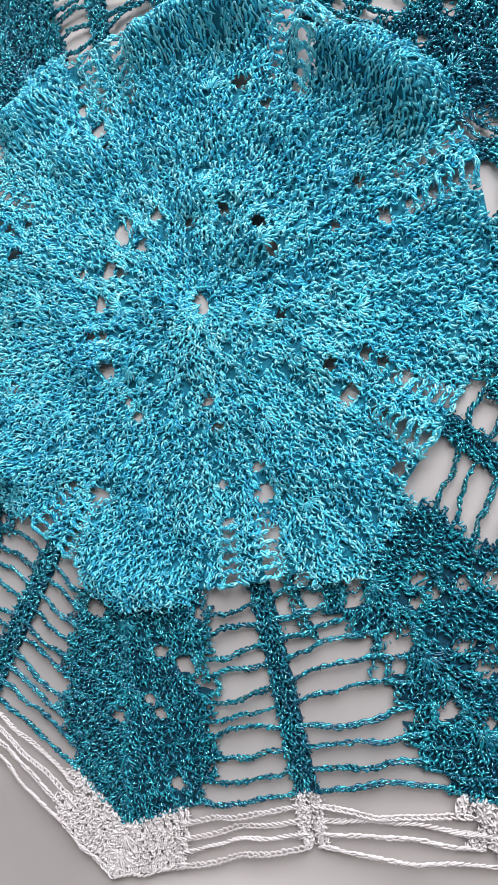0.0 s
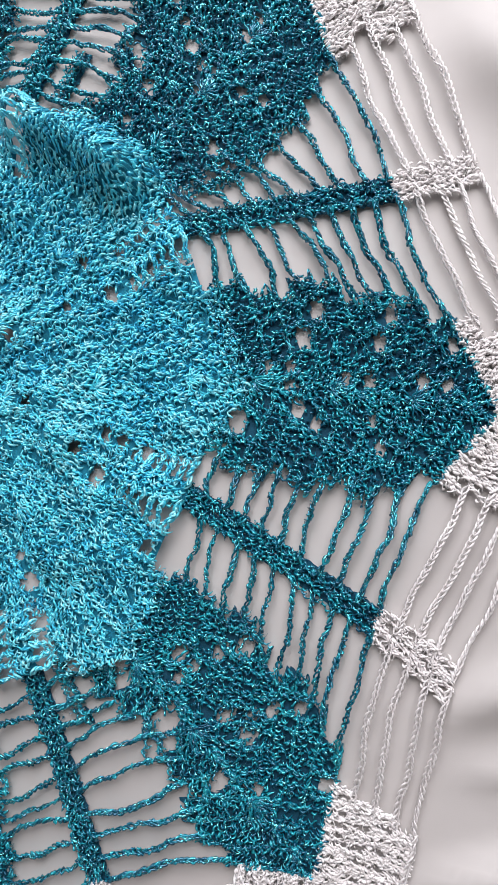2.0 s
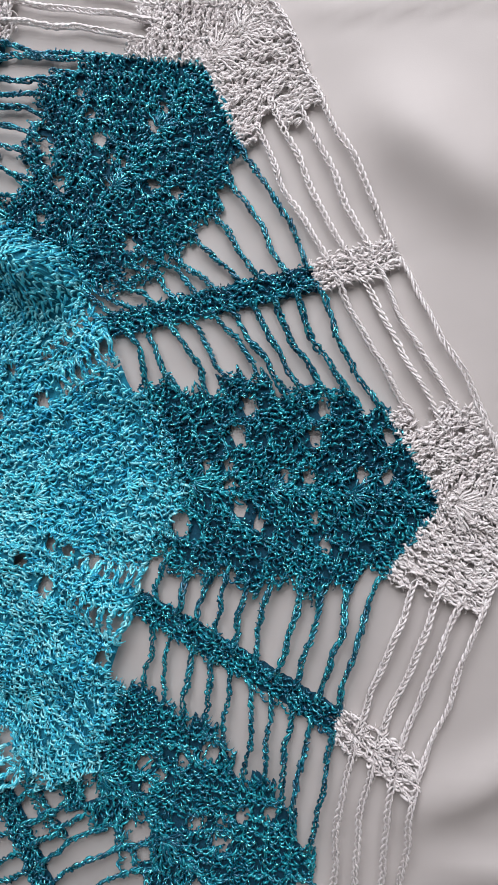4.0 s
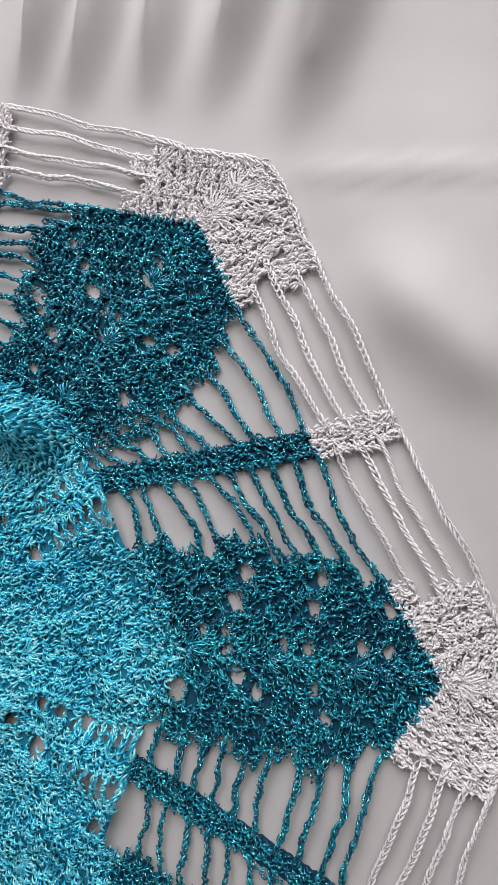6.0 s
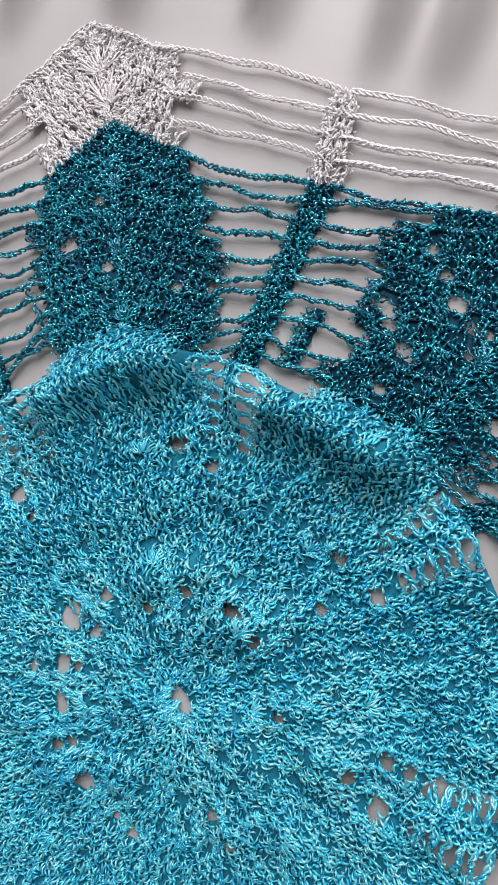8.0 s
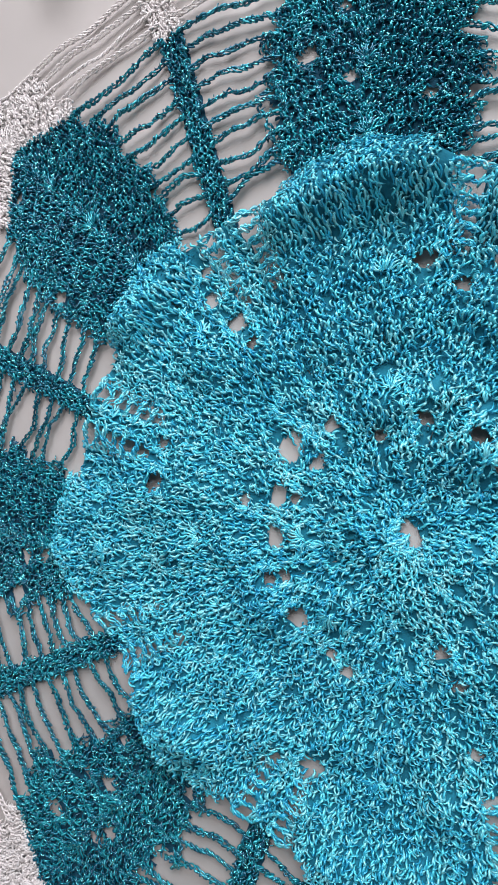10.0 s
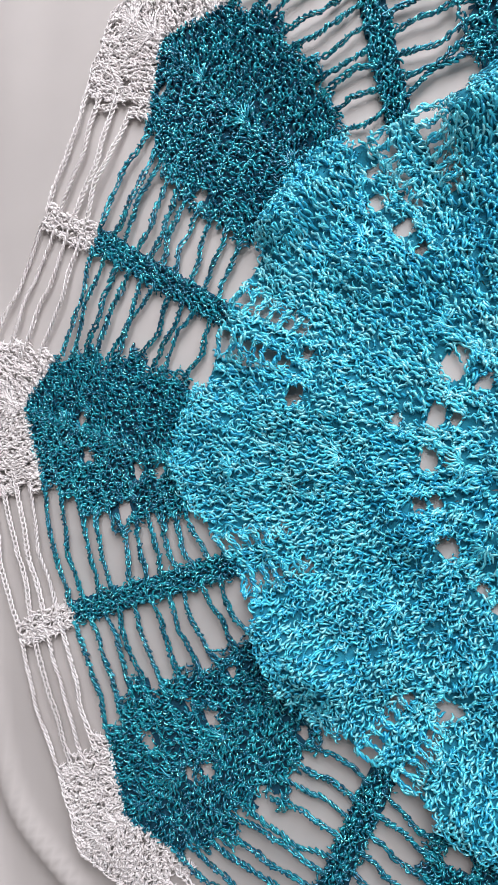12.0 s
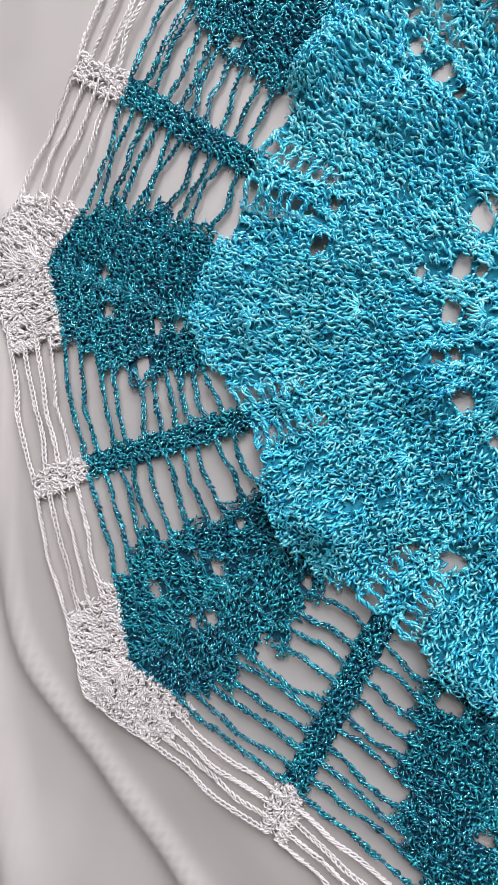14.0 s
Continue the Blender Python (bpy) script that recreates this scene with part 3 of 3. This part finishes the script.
RIB_HALF = 5.0 * MM


def build_petal(i):
    petal = new("petal")
    petal.parent = doily
    tagged(petal, "dense teal petal with glinting thread")
    shares = {}
    for row in range(ROWS_TEAL):
        st = Strands()
        for k in ((i - 1) % 8, i):
            f1 = SIDE_SHARE.get((i, k), SHARE)[row] + rng.uniform(-0.02, 0.02) + (-0.035, 0.03, 0.01)[row % 3]
            shares[k, row] = f1
            flank(st, TIPS[i], RIBS[k], row, 0.0, f1, 2.2 * MM, holes=HOLES[i], jitter=0.2, neat=0.4, peaked=side_drop(i, k))
            a, b = level(TIPS[i], row + 1), level(RIBS[k], row + 1 - 2 * edge_drop(row + 1) * side_drop(i, k))
            chain_into(st, a, lerp(a, b, f1), rng.uniform(-0.8, 0.8) * MM, z0=0.2 * MM, grow=0.95, fuzz=0.3, lift=0.2, holes=HOLES[i])
        middle = np.linalg.norm(TIPS[i][1] - TIPS[i][0]) / ROWS_TEAL
        inside = []
        for h in HOLES[i]:
            for k in ((i - 1) % 8, i):
                a, b = level(TIPS[i], row + 0.5), level(RIBS[k], row + 0.5)
                f = np.dot(np.array(h[:2]) - a, b - a) / np.dot(b - a, b - a)
                if 0 <= f < shares[k, row] - 0.14 and np.linalg.norm(lerp(a, b, f) - h[:2]) < middle / 2:
                    inside.append(h)
        rim(st, inside)
        if row in (1, 4, 7):
            axis = level(TIPS[i], row + 1) - level(TIPS[i], row)
            burst(st, level(TIPS[i], row), axis, 0.8 * np.linalg.norm(axis), 11)
        st.make("crochet_band", (TEAL, TEAL_GAP_SHADE), petal, "", teal_height)
    return shares


def build_rib(k):
    st = Strands()
    for row in range(ROWS_TEAL):
        for tip in (TIPS[k], TIPS[(k + 1) % 8]):
            ln = np.linalg.norm(level(tip, row + 1) - level(RIBS[k], row + 1))
            flank(st, tip, RIBS[k], row, 1 - RIB_HALF / ln, 1.0, 1.65 * MM, fan=False, jitter=0.2, neat=0.5)
    st.make("rib", (TEAL, TEAL_GAP_SHADE), doily, "narrow teal rib of upright stitches", teal_height)


def ladder(i, k, shares):
    held = [shares[k, row] for row in range(ROWS_TEAL)]
    for row in range(1, ROWS_TEAL + 1):
        at = min(max(row + np.interp(row, (1, 5, 10), SLANT[i, k]), 0.4), 10.0)
        share = np.interp(at, np.arange(ROWS_TEAL) + 0.7, held)
        drop = 2 * edge_drop(at) * side_drop(i, k)
        at = min(at + share * drop, 9.9)
        a = lerp(level(TIPS[i], at), level(RIBS[k], at - drop), share - 0.08)
        b = level(RIBS[k], row)
        b = b + (a - b) * 0.0035 / np.linalg.norm(a - b)
        chain("chain", a, b, TEAL, doily, bow=rng.uniform(-2.6, 2.6) * MM, height=teal_height, grow=rng.uniform(1.05, 1.3), fuzz=0.7)


# short columns of stitches that tie a ladder's chains: petal, rib, share from tip to rib, rows
COLUMNS = [(3, 3, 0.78, (1, 2, 3)), (1, 0, 0.70, (0, 1, 2)), (3, 2, 0.66, (1, 2, 3))]


def build_column(i, k, share, rows):
    st = Strands()
    for row in rows:
        flank(st, TIPS[i], RIBS[k], row, share - 0.05, share + 0.05, 1.8 * MM, fan=False, jitter=0.2)
    st.make("lace_column", (TEAL, TEAL_GAP_SHADE), doily, "short teal column of upright stitches", teal_height)


for column in COLUMNS:
    build_column(*column)

for i in range(8):
    shares = build_petal(i)
    build_rib(i)
    for k in ((i - 1) % 8, i):
        ladder(i, k, shares)

# ---- light blue centre ----
BLUE_HOLES = [(-0.037, 0.037, 0.0036), (-0.045, 0.019, 0.0026), (-0.048, 0.004, 0.0026), (-0.052, -0.011, 0.0018), (-0.046, -0.011, 0.0015), (-0.043, -0.027, 0.0026), (0.002, 0.001, 0.0028), (0.036, 0.021, 0.0020), (0.013, 0.041, 0.0018), (-0.003, 0.037, 0.0016), (-0.021, 0.043, 0.0018), (-0.028, 0.030, 0.0020), (0.030, 0.033, 0.0020), (-0.053, 0.087, 0.0024), (-0.047, 0.078, 0.0016), (0.020, 0.095, 0.0022), (0.035, 0.096, 0.0018), (0.031, 0.084, 0.0018), (-0.040, 0.100, 0.0020), (-0.062, 0.098, 0.0024), (-0.095, 0.030, 0.0024), (-0.091, 0.045, 0.0016), (0.040, -0.006, 0.0015)]
BLUE_HOLES += [(0.061, -0.027, 0.0018), (-0.032, -0.041, 0.0016), (-0.027, -0.048, 0.0018), (0.012, -0.052, 0.0016), (0.031, -0.068, 0.0018), (-0.045, -0.083, 0.0027), (0.015, -0.076, 0.0016), (-0.103, -0.027, 0.0024), (-0.063, 0.109, 0.0016), (-0.043, 0.109, 0.0020), (-0.059, 0.018, 0.0015), (-0.038, 0.018, 0.0015), (-0.041, 0.003, 0.0015)]
BLUE_HOLES += [(0.011, -0.051, 0.0024), (0.008, -0.041, 0.0018), (0.014, -0.080, 0.0027), (0.020, -0.097, 0.0025), (0.038, -0.095, 0.0022), (0.034, -0.079, 0.0028), (0.028, -0.070, 0.0016), (-0.026, -0.048, 0.0024), (0.060, -0.030, 0.0015), (0.069, -0.039, 0.0027), (0.075, -0.023, 0.0018), (0.083, -0.044, 0.0018), (0.089, -0.068, 0.0020), (0.035, 0.018, 0.0027), (0.071, 0.046, 0.0018), (0.081, 0.031, 0.0018), (0.061, 0.029, 0.0015), (0.082, -0.027, 0.0018), (0.090, -0.033, 0.0020)]
BLUE_HOLES = [h for n, h in enumerate(BLUE_HOLES) if all(math.hypot(h[0] - g[0], h[1] - g[1]) > 0.0045 for g in BLUE_HOLES[:n])]
BLUE_HOLES = [(x, y, 1.5 * r) for x, y, r in BLUE_HOLES]


def build_centre():
    centre = new("medallion")
    centre.parent = doily
    tagged(centre, "light blue ruffled medallion of dense stitches")
    for row in range(-ROWS_BLUE, 1):
        st = Strands()
        for i in range(8):
            for k in ((i - 1) % 8, i):
                ln = np.linalg.norm(level(TIPS[i], row + 1) - level(RIBS[k], row + 1))
                gap = {-1: 0.12, -2: 0.10, -3: 0.07}.get(row, 0.0)
                f_end = 1 - RIB_HALF / ln if gap > 0 else 1.0
                if row == 0:
                    f_end, gap = 0.55, 0
                flank(st, TIPS[i], RIBS[k], row, 0.0, f_end - gap, 2.1 * MM, holes=BLUE_HOLES, jitter=0.3 if row > -8 else 0.6, rise=1.5, neat=0.05, radial=True, reach=0.8 if row == 0 else 1.0)
                if gap > 0:
                    flank(st, TIPS[i], RIBS[k], row, f_end, 1.0, 2.0 * MM, fan=False, jitter=0.2, rise=2.5, neat=0.0)
                    for part_row in (row + 0.5, row + 1):
                        a, b = level(TIPS[i], part_row), level(RIBS[k], part_row)
                        chain("chain", lerp(a, b, f_end - gap - 0.06), lerp(a, b, f_end + 0.04), BLUE, doily, height=blue_height, fuzz=0.6)
        for i in range(8):
            if (row + 3 * i) % 4 == 0 and -11 < row < -1:
                at = level(TIPS[i], row) * rng.uniform(0.97, 1.03)
                burst(st, at + rng.normal(0, 2.0, 2) * MM, at, 6.5 * MM, 11)
        near, far = (ROWS_BLUE + row) / ROWS_BLUE * 0.125, (ROWS_BLUE + row + 1) / ROWS_BLUE * 0.125
        rim(st, [h for h in BLUE_HOLES if near <= math.hypot(h[0], h[1]) < far])
        st.make("crochet_band", (BLUE, BLUE_GAP_SHADE), centre, "", blue_height)


build_centre()


# ---- white border ----
def build_border(i):
    corner = Strands()
    for row in range(ROWS_TEAL, ROWS_TEAL + ROWS_WHITE):
        for k in ((i - 1) % 8, i):
            f1 = (0.40, 0.36, 0.42, 0.40)[row - ROWS_TEAL] + rng.uniform(-0.03, 0.03)
            flank(corner, TIPS[i], RIBS[k], row, 0.0, f1, 1.8 * MM, jitter=0.3, rise=2.0, lace=True, peaked=side_drop(i, k))
            a, b = level(TIPS[i], row + 1), level(RIBS[k], row + 1)
            ln = np.linalg.norm(b - a)
            fold = level(RIBS[k], row + 1 - 2 * edge_drop(row + 1) * side_drop(i, k))
            if row == ROWS_TEAL + ROWS_WHITE - 1:
                chain_into(corner, a, lerp(a, fold, f1), rng.uniform(-0.6, 0.6) * MM, z0=1.3 * MM, link=2.5 * MM, grow=1.05, rough=0.35, lift=0.3)
            chain("chain", lerp(a, fold, f1 - 0.06), lerp(a, b, 1 - 0.002 / ln), WHITE, doily, bow=rng.uniform(-1.8, 1.8) * MM, height=teal_height, link=2.5 * MM, grow=1.05, rough=0.22)
    for row in (10.6, 12.0):
        axis = level(TIPS[i], 14) - level(TIPS[i], 10)
        burst(corner, level(TIPS[i], row), axis, 0.36 * np.linalg.norm(axis), 15)
    corner.make("border_corner", WHITE, doily, "white lace corner with a spread fan", teal_height)
    st = Strands()
    for row in range(ROWS_TEAL, ROWS_TEAL + ROWS_WHITE):
        for tip in (TIPS[i], TIPS[(i + 1) % 8]):
            ln = np.linalg.norm(level(tip, row + 1) - level(RIBS[i], row + 1))
            flank(st, tip, RIBS[i], row, 1 - 6.0 * MM / ln, 1.0, 2.0 * MM, fan=False, jitter=0.25, rise=2.0, lace=True)
    st.make("border_block", WHITE, doily, "white lace block of upright stitches", teal_height)


for i in range(8):
    build_border(i)
